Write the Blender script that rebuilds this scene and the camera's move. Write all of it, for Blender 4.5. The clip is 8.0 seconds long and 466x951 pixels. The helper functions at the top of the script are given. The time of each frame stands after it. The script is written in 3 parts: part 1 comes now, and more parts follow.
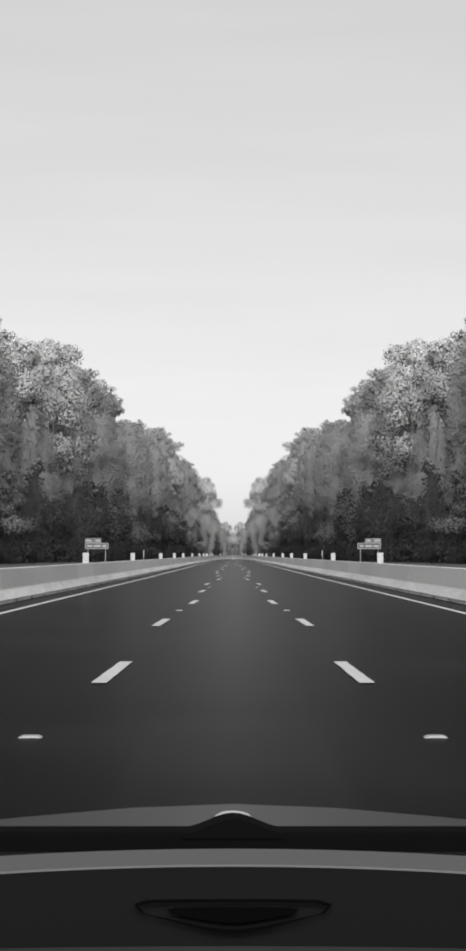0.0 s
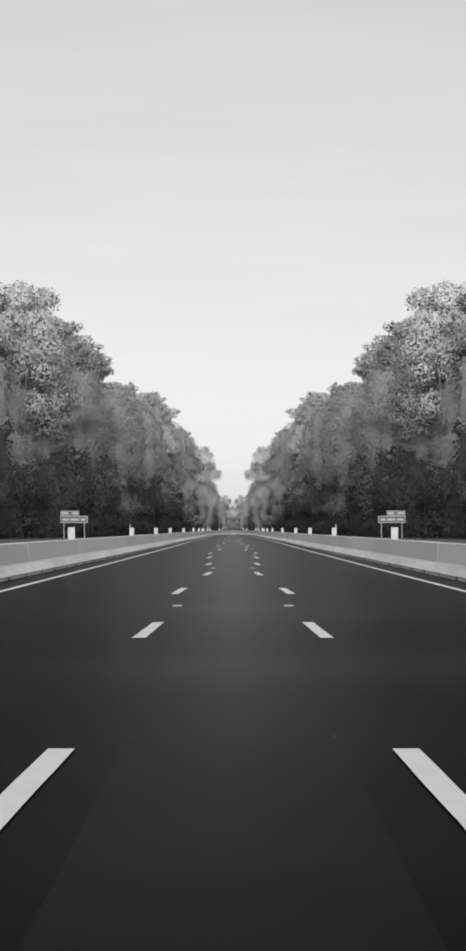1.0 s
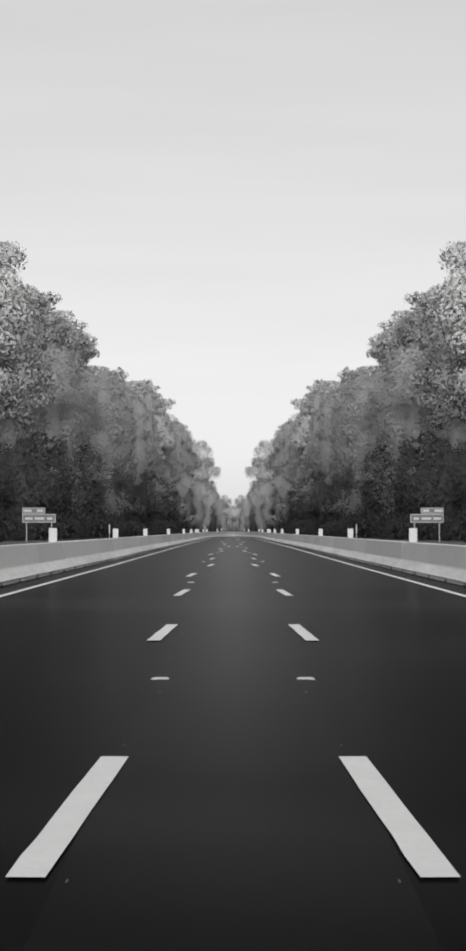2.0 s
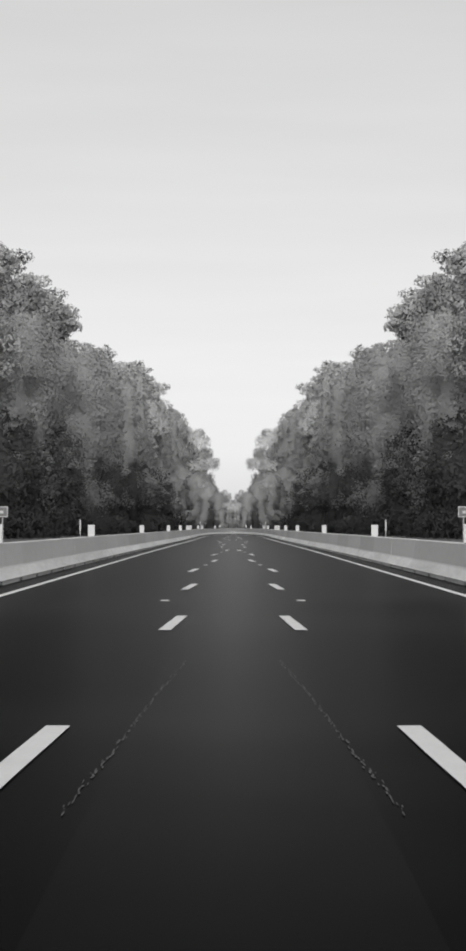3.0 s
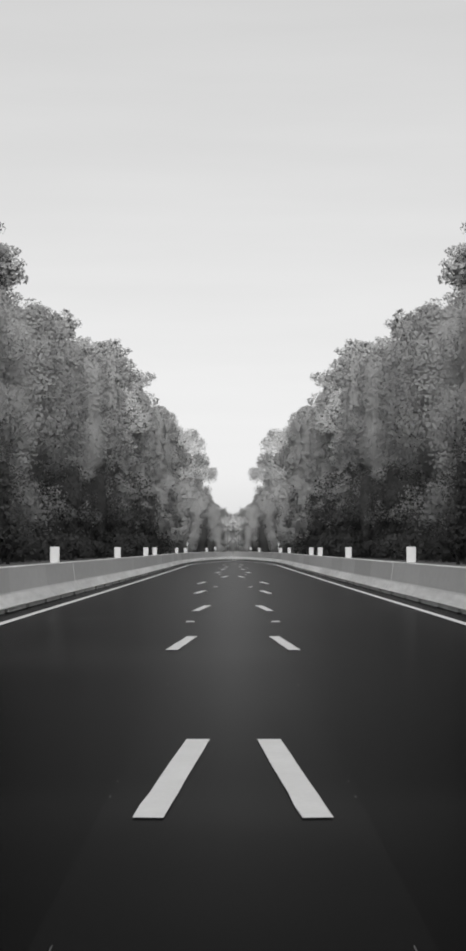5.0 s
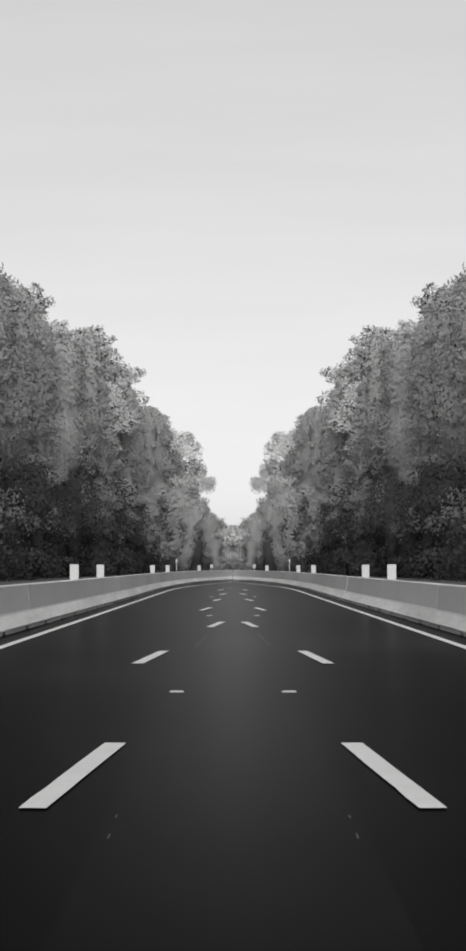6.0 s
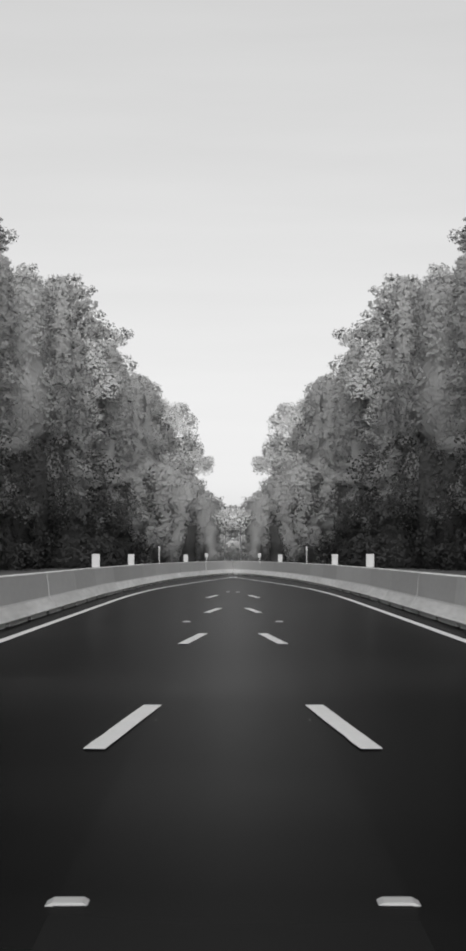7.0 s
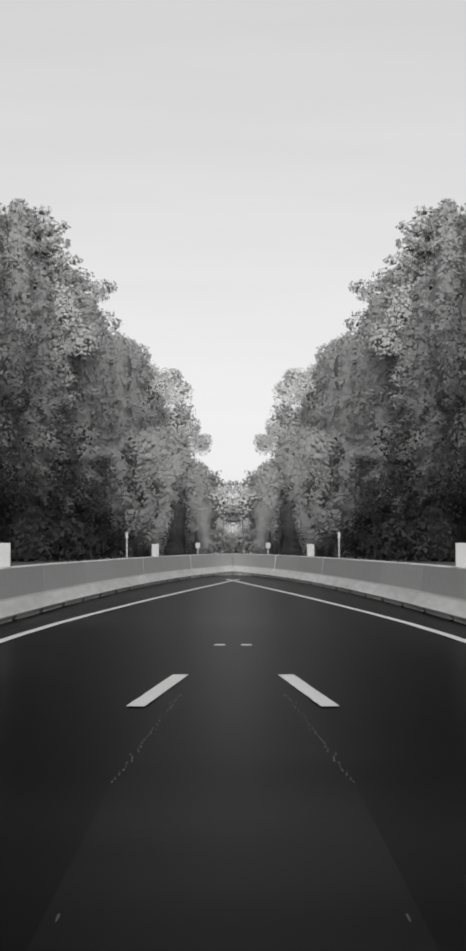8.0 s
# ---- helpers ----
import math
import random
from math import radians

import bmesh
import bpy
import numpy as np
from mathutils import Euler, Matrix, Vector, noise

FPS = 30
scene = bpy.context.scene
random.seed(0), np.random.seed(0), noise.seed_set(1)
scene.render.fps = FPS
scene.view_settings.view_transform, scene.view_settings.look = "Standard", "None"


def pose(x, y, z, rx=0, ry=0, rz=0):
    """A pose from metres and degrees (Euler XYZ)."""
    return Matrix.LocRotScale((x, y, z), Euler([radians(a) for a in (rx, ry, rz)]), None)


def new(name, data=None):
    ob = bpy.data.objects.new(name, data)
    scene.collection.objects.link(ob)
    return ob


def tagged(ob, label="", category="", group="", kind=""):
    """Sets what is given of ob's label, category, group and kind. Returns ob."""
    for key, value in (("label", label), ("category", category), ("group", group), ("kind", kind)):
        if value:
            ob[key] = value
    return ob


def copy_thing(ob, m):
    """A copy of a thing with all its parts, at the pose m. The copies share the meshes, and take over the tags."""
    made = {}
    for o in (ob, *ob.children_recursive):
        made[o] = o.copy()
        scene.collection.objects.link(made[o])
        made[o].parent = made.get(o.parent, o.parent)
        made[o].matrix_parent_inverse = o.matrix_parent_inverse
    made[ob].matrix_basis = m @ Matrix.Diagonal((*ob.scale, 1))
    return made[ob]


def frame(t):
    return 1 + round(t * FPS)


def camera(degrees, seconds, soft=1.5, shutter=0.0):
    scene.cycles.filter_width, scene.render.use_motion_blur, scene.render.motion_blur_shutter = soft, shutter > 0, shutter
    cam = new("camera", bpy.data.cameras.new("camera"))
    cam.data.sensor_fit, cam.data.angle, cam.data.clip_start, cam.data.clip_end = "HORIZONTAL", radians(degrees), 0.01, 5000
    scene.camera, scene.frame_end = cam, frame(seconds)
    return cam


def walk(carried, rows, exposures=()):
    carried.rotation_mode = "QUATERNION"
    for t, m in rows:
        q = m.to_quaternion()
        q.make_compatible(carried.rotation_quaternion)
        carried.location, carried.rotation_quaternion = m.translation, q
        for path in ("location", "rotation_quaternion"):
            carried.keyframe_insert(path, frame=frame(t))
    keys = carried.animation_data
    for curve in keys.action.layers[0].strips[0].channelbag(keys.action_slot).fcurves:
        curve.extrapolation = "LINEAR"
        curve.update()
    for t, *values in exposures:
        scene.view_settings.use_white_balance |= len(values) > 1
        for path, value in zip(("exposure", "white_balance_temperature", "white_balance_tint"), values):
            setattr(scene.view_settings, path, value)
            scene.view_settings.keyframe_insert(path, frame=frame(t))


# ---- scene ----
# Distance along the road is y, the road's middle line is x = 0.
EYE = 1.18                     # height of the camera over the asphalt
FOCAL = 2797.0                 # lens: focal length for a picture 768 wide
cam = camera(2 * math.degrees(math.atan(384 / FOCAL)), 8.0, soft=3.4)


def station(t, s, lift):
    """A row of the walk: seconds, metres along the road, upward tilt in degrees."""
    return t, pose(0, s, EYE, 90 + lift)


walk(cam, [
    station(0.0, 0.00, 2.640),
    station(0.5, 16.62, 2.013),
    station(1.0, 33.85, 1.788),
    station(1.5, 52.97, 1.860),
    station(2.2, 77.60, 1.800),
    station(3.0, 106.08, 1.702),
    station(3.5, 123.69, 1.520),
    station(4.0, 141.40, 1.399),
    station(4.5, 160.46, 1.959),
    station(5.2, 186.00, 2.600),
    station(6.0, 214.47, 3.048),
    station(6.5, 230.15, 2.927),
    station(7.0, 249.0, 2.69),
    station(7.5, 268.0, 2.56),
    station(8.0, 283.51, 2.352),
])

# ---- light: a pale hazy sky, with a soft veiled sun low behind the camera ----
SUN_HIGH, SUN_TURN = 18.0, 180.0
scene.view_settings.exposure = 0.0
world = bpy.data.worlds.new("world")
scene.world = world
world.use_nodes = True
wn, wl = world.node_tree.nodes, world.node_tree.links
sky = wn.new("ShaderNodeTexSky")
sky.sky_type, sky.sun_disc = "NISHITA", False
sky.sun_elevation, sky.sun_rotation = radians(SUN_HIGH), radians(SUN_TURN)
sky.air_density, sky.dust_density, sky.ozone_density = 1.0, 1.0, 1.0
grey = wn.new("ShaderNodeRGBToBW")
wl.new(sky.outputs[0], grey.inputs[0])
veil = wn.new("ShaderNodeMath")          # thin even cloud before the clear sky
veil.operation = "MULTIPLY_ADD"
veil.inputs[1].default_value, veil.inputs[2].default_value = 0.34, 2.5
wl.new(grey.outputs[0], veil.inputs[0])
where, flat = wn.new("ShaderNodeTexCoord"), wn.new("ShaderNodeMapping")
flat.inputs["Scale"].default_value = (2.5, 2.5, 22)      # long thin streaks of cloud
streak = wn.new("ShaderNodeTexNoise")
streak.inputs["Scale"].default_value, streak.inputs["Detail"].default_value = 2.2, 5
wl.new(where.outputs["Generated"], flat.inputs["Vector"])
wl.new(flat.outputs[0], streak.inputs["Vector"])
thick = wn.new("ShaderNodeMapRange")
thick.inputs["From Min"].default_value, thick.inputs["From Max"].default_value = 0.3, 0.7
thick.inputs["To Min"].default_value, thick.inputs["To Max"].default_value = 0.978, 1.016
wl.new(streak.outputs["Fac"], thick.inputs["Value"])
cloud = wn.new("ShaderNodeMath")
cloud.operation = "MULTIPLY"
wl.new(veil.outputs[0], cloud.inputs[0])
wl.new(thick.outputs[0], cloud.inputs[1])
wl.new(cloud.outputs[0], wn["Background"].inputs[0])
wn["Background"].inputs[1].default_value = 0.18

lamp = bpy.data.lights.new("sun", "SUN")
lamp.energy, lamp.angle, lamp.color = 5.0, radians(45), (1.0, 0.995, 0.985)
sun = new("sun", lamp)
sun.matrix_world = pose(0, 0, 60, -(90 - SUN_HIGH), 0, -SUN_TURN)


# ---- materials: black-and-white film, so all of them are neutral greys ----
def material(name, value, rough=0.8, spread=0.25, grain=8.0, stain=0.6, bump=0.15, metal=0.0, by_object=0.0,
             by_island=0.0, gloss=0.5, through_leaf=0.0, stretch=(1, 1, 1), bands=0.0, deep=0.02):
    """A grey surface with fine grain, broad stains and relief, in real-world size."""
    m = bpy.data.materials.new(name)
    m.use_nodes = True
    n, l = m.node_tree.nodes, m.node_tree.links
    b = n["Principled BSDF"]
    b.inputs["Roughness"].default_value, b.inputs["Metallic"].default_value = rough, metal
    b.inputs["Specular IOR Level"].default_value = gloss
    geo = n.new("ShaderNodeNewGeometry")
    mp = n.new("ShaderNodeMapping")
    mp.inputs["Scale"].default_value = stretch
    l.new(geo.outputs["Position"], mp.inputs["Vector"])
    fine, broad = n.new("ShaderNodeTexNoise"), n.new("ShaderNodeTexNoise")
    fine.inputs["Scale"].default_value, fine.inputs["Detail"].default_value = grain, 6
    broad.inputs["Scale"].default_value, broad.inputs["Detail"].default_value = stain, 4
    l.new(mp.outputs[0], fine.inputs["Vector"])
    l.new(mp.outputs[0], broad.inputs["Vector"])

    def maths(op, a, c):
        k = n.new("ShaderNodeMath")
        k.operation = op
        for i, v in enumerate((a, c)):
            if isinstance(v, (int, float)):
                k.inputs[i].default_value = v
            else:
                l.new(v, k.inputs[i])
        return k.outputs[0]

    mix = maths("ADD", maths("MULTIPLY", fine.outputs["Fac"], 0.45), maths("MULTIPLY", broad.outputs["Fac"], 0.55))
    f = maths("ADD", maths("MULTIPLY", maths("SUBTRACT", mix, 0.5), 4 * spread), 1.0)
    if bands:                            # sparse pale bands worn across the lanes
        ms = n.new("ShaderNodeMapping")
        ms.inputs["Scale"].default_value = (0.11, 0.16, 1)
        l.new(geo.outputs["Position"], ms.inputs["Vector"])
        cross, cut = n.new("ShaderNodeTexNoise"), n.new("ShaderNodeMapRange")
        cross.inputs["Scale"].default_value, cross.inputs["Detail"].default_value = 1.0, 3
        cut.inputs["From Min"].default_value, cut.inputs["From Max"].default_value = 0.50, 0.72
        l.new(ms.outputs[0], cross.inputs["Vector"])
        l.new(cross.outputs["Fac"], cut.inputs["Value"])
        f = maths("ADD", f, maths("MULTIPLY", cut.outputs["Result"], bands))
    if by_object:
        oi = n.new("ShaderNodeObjectInfo")
        f = maths("MULTIPLY", f, maths("ADD", maths("MULTIPLY", maths("SUBTRACT", oi.outputs["Random"], 0.5), 2 * by_object), 1.0))
    if by_island:
        f = maths("MULTIPLY", f, maths("ADD", maths("MULTIPLY", maths("SUBTRACT", geo.outputs["Random Per Island"], 0.5), 2 * by_island), 1.0))
    v = maths("MAXIMUM", maths("MULTIPLY", f, value), value * 0.25)
    col = n.new("ShaderNodeCombineColor")
    for i in range(3):
        l.new(v, col.inputs[i])
    l.new(col.outputs[0], b.inputs["Base Color"])
    if bump:
        bp = n.new("ShaderNodeBump")
        bp.inputs["Strength"].default_value, bp.inputs["Distance"].default_value = bump, deep
        l.new(fine.outputs["Fac"], bp.inputs["Height"])
        l.new(bp.outputs[0], b.inputs["Normal"])
    if through_leaf:
        tr, ms = n.new("ShaderNodeBsdfTranslucent"), n.new("ShaderNodeMixShader")
        l.new(col.outputs[0], tr.inputs["Color"])
        ms.inputs[0].default_value = through_leaf
        l.new(b.outputs[0], ms.inputs[1])
        l.new(tr.outputs[0], ms.inputs[2])
        l.new(ms.outputs[0], n["Material Output"].inputs[0])
    return m


ASPHALT = material("asphalt", 0.0032, 0.26, 0.60, 3, 0.5, 0.02, gloss=0.0010, stretch=(0.14, 0.22, 1), bands=2.8)
STRIPE = material("worn asphalt", 0.0051, 0.26, 0.60, 3, 0.5, 0.02, gloss=0.0010, stretch=(0.14, 0.22, 1), bands=2.8)
SEAL = material("sealed joint", 0.045, 0.8, 0.5, 9, 2.5, 0.2)
PAINT = material("road paint", 0.54, 0.6, 0.10, 30, 3.0, 0.2)
GRASS = material("dry grass", 0.075, 0.9, 0.45, 3.0, 0.2, 0.3)
CONCRETE = material("concrete", 0.50, 0.85, 0.10, 14, 0.7, 0.12, by_object=0.09, stretch=(1, 0.18, 0.5))
# paler than the wall: skylight on slope and top edge put into the colour
LIT_CONCRETE = material("scuffed concrete paled for skylight", 0.57, 0.85, 0.30, 9, 1.6, 0.25, by_object=0.08, stretch=(1, 0.12, 1))
WHITE = material("white sheeting", 0.33, 0.5, 0.06, 20, 3, 0.05)
STEEL = material("galvanised steel", 0.20, 0.5, 0.15, 20, 3, 0.1, metal=0.6)
BOARD = material("sign face", 0.07, 0.45, 0.10, 20, 1, 0.03)
LETTER = material("sign legend", 0.32, 0.45, 0.05, 20, 1, 0.0)
BARK = material("bark", 0.13, 0.9, 0.35, 12, 1.5, 0.5)
LEAF = material("dark foliage", 0.39, 0.8, 0.09, 4.5, 0.30, 0.08, by_object=0.10, by_island=0.02, gloss=0.05, through_leaf=0.46, deep=0.12)
# far darker than the other foliage: shade low in the wood, put into colour
SHADED_SHRUB = material("undergrowth with shade in its colour", 0.085, 0.8, 0.16, 4.5, 0.35, 0.30, by_object=0.20, by_island=0.05, gloss=0.05, through_leaf=0.40, deep=0.12)
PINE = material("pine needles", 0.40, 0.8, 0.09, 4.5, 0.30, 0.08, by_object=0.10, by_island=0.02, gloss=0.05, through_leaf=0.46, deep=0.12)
TUFT = material("pale pine tufts", 0.42, 0.8, 0.20, 3, 0.35, 0.0, by_object=0.20, by_island=0.10, gloss=0.15, through_leaf=0.45)
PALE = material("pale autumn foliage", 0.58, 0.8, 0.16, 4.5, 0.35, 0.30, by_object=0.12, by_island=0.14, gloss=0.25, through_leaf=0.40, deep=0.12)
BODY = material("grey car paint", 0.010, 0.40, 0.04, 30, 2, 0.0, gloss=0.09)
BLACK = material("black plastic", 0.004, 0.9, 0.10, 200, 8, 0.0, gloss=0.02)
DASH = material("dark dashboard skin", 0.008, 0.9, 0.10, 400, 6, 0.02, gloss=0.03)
STRIP = material("grey dashboard ridge, skylight in its colour", 0.105, 0.8, 0.05, 300, 8, 0.02, gloss=0.1)
# same skin as DASH, paler: the brighter near part is painted light
NEAR = material("dashboard skin with light in its colour", 0.034, 0.9, 0.10, 400, 6, 0.02, gloss=0.03)
HOLLOW = material("matt black vent rim and hollow", 0.0035, 1.0, 0.10, 400, 6, 0.0, gloss=0.0)
RUBBER = material("rubber", 0.02, 0.8, 0.2, 40, 6, 0.2)
LENS = material("chrome", 0.7, 0.15, 0.05, 20, 3, 0.0, metal=1.0)


# ---- small builders ----
def mesh(name, verts, faces, mat, smooth=False):
    me = bpy.data.meshes.new(name)
    me.from_pydata([tuple(v) for v in verts], [], [tuple(f) for f in faces])
    me.materials.append(mat)
    if smooth:
        me.polygons.foreach_set("use_smooth", [True] * len(me.polygons))
    me.update()
    return me


def part(name, bm, mat, parent, label="", smooth=False):
    """Links a bmesh as one mesh object under a thing or a part."""
    bmesh.ops.recalc_face_normals(bm, faces=bm.faces)
    me = bpy.data.meshes.new(name)
    bm.to_mesh(me)
    bm.free()
    me.materials.append(mat)
    if smooth:
        me.polygons.foreach_set("use_smooth", [True] * len(me.polygons))
    ob = new(name, me)
    ob.parent = parent
    return tagged(ob, label)


def box(size, at=(0, 0, 0), bevel=0.0, bm=None, turn=None):
    bm = bm or bmesh.new()
    m = Matrix.Translation(at) @ (turn or Matrix()) @ Matrix.Diagonal((*size, 1))
    made = bmesh.ops.create_cube(bm, size=1, matrix=m)["verts"]
    if bevel:
        edges = list({e for v in made for e in v.link_edges})
        bmesh.ops.bevel(bm, geom=edges, offset=bevel, segments=2, affect="EDGES", profile=0.5)
    return bm


def tube(a, c, r0, r1, sides=8, bm=None):
    bm = bm or bmesh.new()
    a, c = Vector(a), Vector(c)
    d = c - a
    m = Matrix.Translation((a + c) / 2) @ d.to_track_quat("Z", "Y").to_matrix().to_4x4()
    bmesh.ops.create_cone(bm, cap_ends=True, segments=sides, radius1=r0, radius2=r1, depth=d.length, matrix=m)
    return bm


def prism(profile, y0, y1, bm=None):
    """A closed profile of (x, z) drawn out along y."""
    bm = bm or bmesh.new()
    a = [bm.verts.new((x, y0, z)) for x, z in profile]
    c = [bm.verts.new((x, y1, z)) for x, z in profile]
    n = len(profile)
    for i in range(n):
        bm.faces.new((a[i], a[(i + 1) % n], c[(i + 1) % n], c[i]))
    bm.faces.new(a), bm.faces.new(c)
    return bm


MIRROR = Matrix.Diagonal((-1, 1, 1, 1))


def both_sides(ob, m):
    """Sets ob at m and its mirrored twin across the road's middle line."""
    ob.matrix_basis = m
    return copy_thing(ob, MIRROR @ m)


# ---- the plan: half widths along the road, which closes to a wedge far ahead ----
def plan(points, soft):
    ys, xs = zip(*points)
    at = np.arange(-120, 1300, 1.0)
    v = np.interp(at, ys, xs)
    k = np.exp(-0.5 * (np.arange(-3 * soft, 3 * soft + 1) / soft) ** 2)
    v = np.convolve(np.pad(v, 3 * soft, mode="edge"), k / k.sum(), "valid")
    return lambda y: float(np.interp(y, at, v))


half_line = plan([(-60, 4.85), (33, 4.58), (57, 4.4), (84, 4.18), (130, 3.92), (180, 3.77), (209, 3.58), (233, 3.38), (257, 3.25), (281, 3.14), (297, 3.06), (308, 2.75), (321, 1.75), (340, 0.0), (380, -3.9)], 3)
half_wall = plan([(-60, 5.75), (39, 5.37), (72, 5.08), (90, 4.94), (135, 4.58), (176, 4.45), (192, 4.28), (235, 3.89), (277, 3.66), (297, 3.68), (313, 3.38), (325, 2.93), (335, 2.33), (345, 1.43), (355, 0.03), (360, -0.87)], 2)
half_dash = plan([(-31.7, 1.2), (4.8, 1.2), (17.0, 1.19), (29.2, 1.24), (41.4, 0.94), (53.6, 0.97), (65.8, 1.02), (78.0, 0.64), (102.4, 0.95), (114.6, 1.1), (126.7, 0.7), (138.9, 0.83), (151.1, 1.07), (163.3, 0.6), (175.5, 0.8), (187.7, 0.26), (199.9, 0.64), (212.1, 0.6), (224.3, 0.88), (236.5, 1.09), (248.7, 0.29), (260.9, 0.76), (273.1, 0.55), (285.2, 0.41), (297.4, 0.6)], 1)
half_stud = plan([(11, 1.31), (35.3, 1.12), (59.8, 0.85), (84, 0.55), (108.5, 0.95), (132.9, 1.09), (157.3, 0.82), (181.7, 0.5), (206, 0.7),
                  (230.4, 0.52), (254.8, 0.55), (279.2, 0.86), (303.2, 0.14)], 2)
lean_dash = plan([(0, 0.016), (55, 0.026), (115, 0.033), (160, 0.041), (225, 0.063), (260, 0.069), (300, 0.078)], 6)
half_wood = plan([(-60, 29), (100, 29), (200, 28), (238, 26.5), (265, 23.5), (300, 21.5), (350, 20), (412, 16.0), (465, 11.5), (500, 8.5), (560, 6.8),
                  (640, 5.0), (800, 4), (900, 3)], 8)
APEX_LINE, APEX_WALL = 343.0, 355.0


# ---- ground and road ----
def sheet(name, rows, z, mat, parent=None, thick=0.0):
    """A strip between rows of (y, x_left, x_right), all at one height."""
    v, f = [], []
    for y, a, c in rows:
        v += [(a, y, z), (c, y, z)]
    for i in range(len(rows) - 1):
        k = 2 * i
        f.append((k, k + 1, k + 3, k + 2))
    if thick:
        n = len(v)
        v += [(x, y, z - thick) for x, y, _ in v]
        for i in range(len(rows) - 1):
            k = 2 * i
            f += [(k, k + 2, n + k + 2, n + k), (k + 1, n + k + 1, n + k + 3, k + 3)]
        f += [(0, n, n + 1, 1), (2 * len(rows) - 2, 2 * len(rows) - 1, n + 2 * len(rows) - 1, n + 2 * len(rows) - 2)]
    ob = new(name, mesh(name, v, f, mat))
    ob.parent = parent
    return ob


ground = tagged(sheet("ground", [(-3000, -3500, 3500), (-300, -3500, 3500), (0, -3500, 3500), (400, -3500, 3500), (1500, -3500, 3500),
                                 (4500, -3500, 3500)], -0.06, GRASS), "flat dark grass verge running out to the woods", "ground", kind="structure")
road = tagged(sheet("road", [(y, -half_wall(y) - 0.35, half_wall(y) + 0.35) for y in np.arange(-60, APEX_WALL, 5)], 0.0, ASPHALT, None, 0.2),
              "dark smooth asphalt carriageway with white lane markings", "road", kind="structure")


def edge_line(side):
    rows = [(y, side * half_line(y) - 0.07, side * half_line(y) + 0.07) for y in np.arange(-60, APEX_LINE + 0.5, 3)]
    ob = sheet("edge_line", rows, 0.0095, PAINT, road)
    return tagged(ob, "continuous white painted edge line")


edge_line(-1), edge_line(1)
tagged(sheet("worn_strip", [(y, -0.60 - 0.05 * noise.noise((y * 0.13, 1, 0)), 0.60 + 0.05 * noise.noise((y * 0.13, 1, 0)))
                            for y in np.arange(-60, 338, 2)], 0.003, STRIPE, road), "slightly paler worn strip of asphalt")


def lane_dashes():
    rnd = random.Random(3)
    meshes = []
    for k in range(3):
        n, v, f = 8, [], []
        for i in range(n + 1):
            y = -1.524 + 3.048 * i / n
            v += [(-0.071 + rnd.uniform(-0.004, 0.004), y, 0.0095), (0.071 + rnd.uniform(-0.004, 0.004), y, 0.0095)]
        for i in range(n):
            f.append((2 * i, 2 * i + 1, 2 * i + 3, 2 * i + 2))
        meshes.append(mesh("lane_dash", v, f, PAINT))
    for k in range(-4, 24):
        y = 17.02 + 12.192 * k
        for side in (-1, 1):
            ob = new("lane_dash", meshes[k % 3])
            ob.parent = road
            ob.matrix_basis = pose(side * half_dash(y), y, 0, 0, 0, math.degrees(side * lean_dash(y)))


lane_dashes()


def joints():
    """Broken, crumbling crack sealing along the carriageway."""
    for side in (-1, 1):
        rnd, v, f, y = random.Random(11), [], [], 0.0
        while y < 320:
            spot = min((117, 173, 240, 293), key=lambda c: abs(y - c))
            crumbled = abs(y - spot) < 4
            n, w = rnd.uniform(0.01, 0.09), rnd.uniform(0.002, 0.008 if crumbled else 0.005)
            x = side * (0.56 - (0.035 * (y - spot) if crumbled else 0) + 0.05 * noise.noise((y * 0.21, 5, 0)) + rnd.gauss(0, 0.009))
            at, z = len(v), rnd.uniform(0.0045, 0.0055)
            for i in range(7):
                a = i * math.tau / 7
                k = rnd.uniform(0.6, 1.2)
                v.append((x + w * k * math.cos(a), y + n * k * math.sin(a), z))
            f.append(tuple(range(at, at + 7)))
            y += n + rnd.choice((0.0, 0.01, 0.02, 0.05) if crumbled else (0.5, 3.0, 8.0))
        ob = new("crack_sealing", mesh("crack_sealing", v, f, SEAL))
        ob.parent = road
        tagged(ob, "crumbling pale crack sealing", kind="stuff")


joints()


def road_reflector():
    root = new("road_reflector")
    bm = bmesh.new()
    prof = [(-0.075, 0.0), (-0.050, 0.013), (0.050, 0.013), (0.075, 0.0)]
    prism(prof, -0.05, 0.05, bm)
    part("body", bm, WHITE, root)
    bm = box((0.095, 0.004, 0.009), (0, -0.052, 0.0065))
    part("lens", bm, WHITE, root)
    return tagged(root, "small raised white reflector stud set in the asphalt", "road reflector", "road reflectors")


def road_reflectors():
    for k in range(0, 13):
        y = 10.98 + 24.384 * k
        m = pose(-half_stud(y), y, 0.0)
        ob = road_reflector() if k == 0 else copy_thing(first, m)
        if k == 0:
            first = ob
            ob.matrix_basis = m
        copy_thing(first, MIRROR @ m)


road_reflectors()

# ---- concrete barrier, piece by piece ----
SEG = 6.096
TOP = 0.81


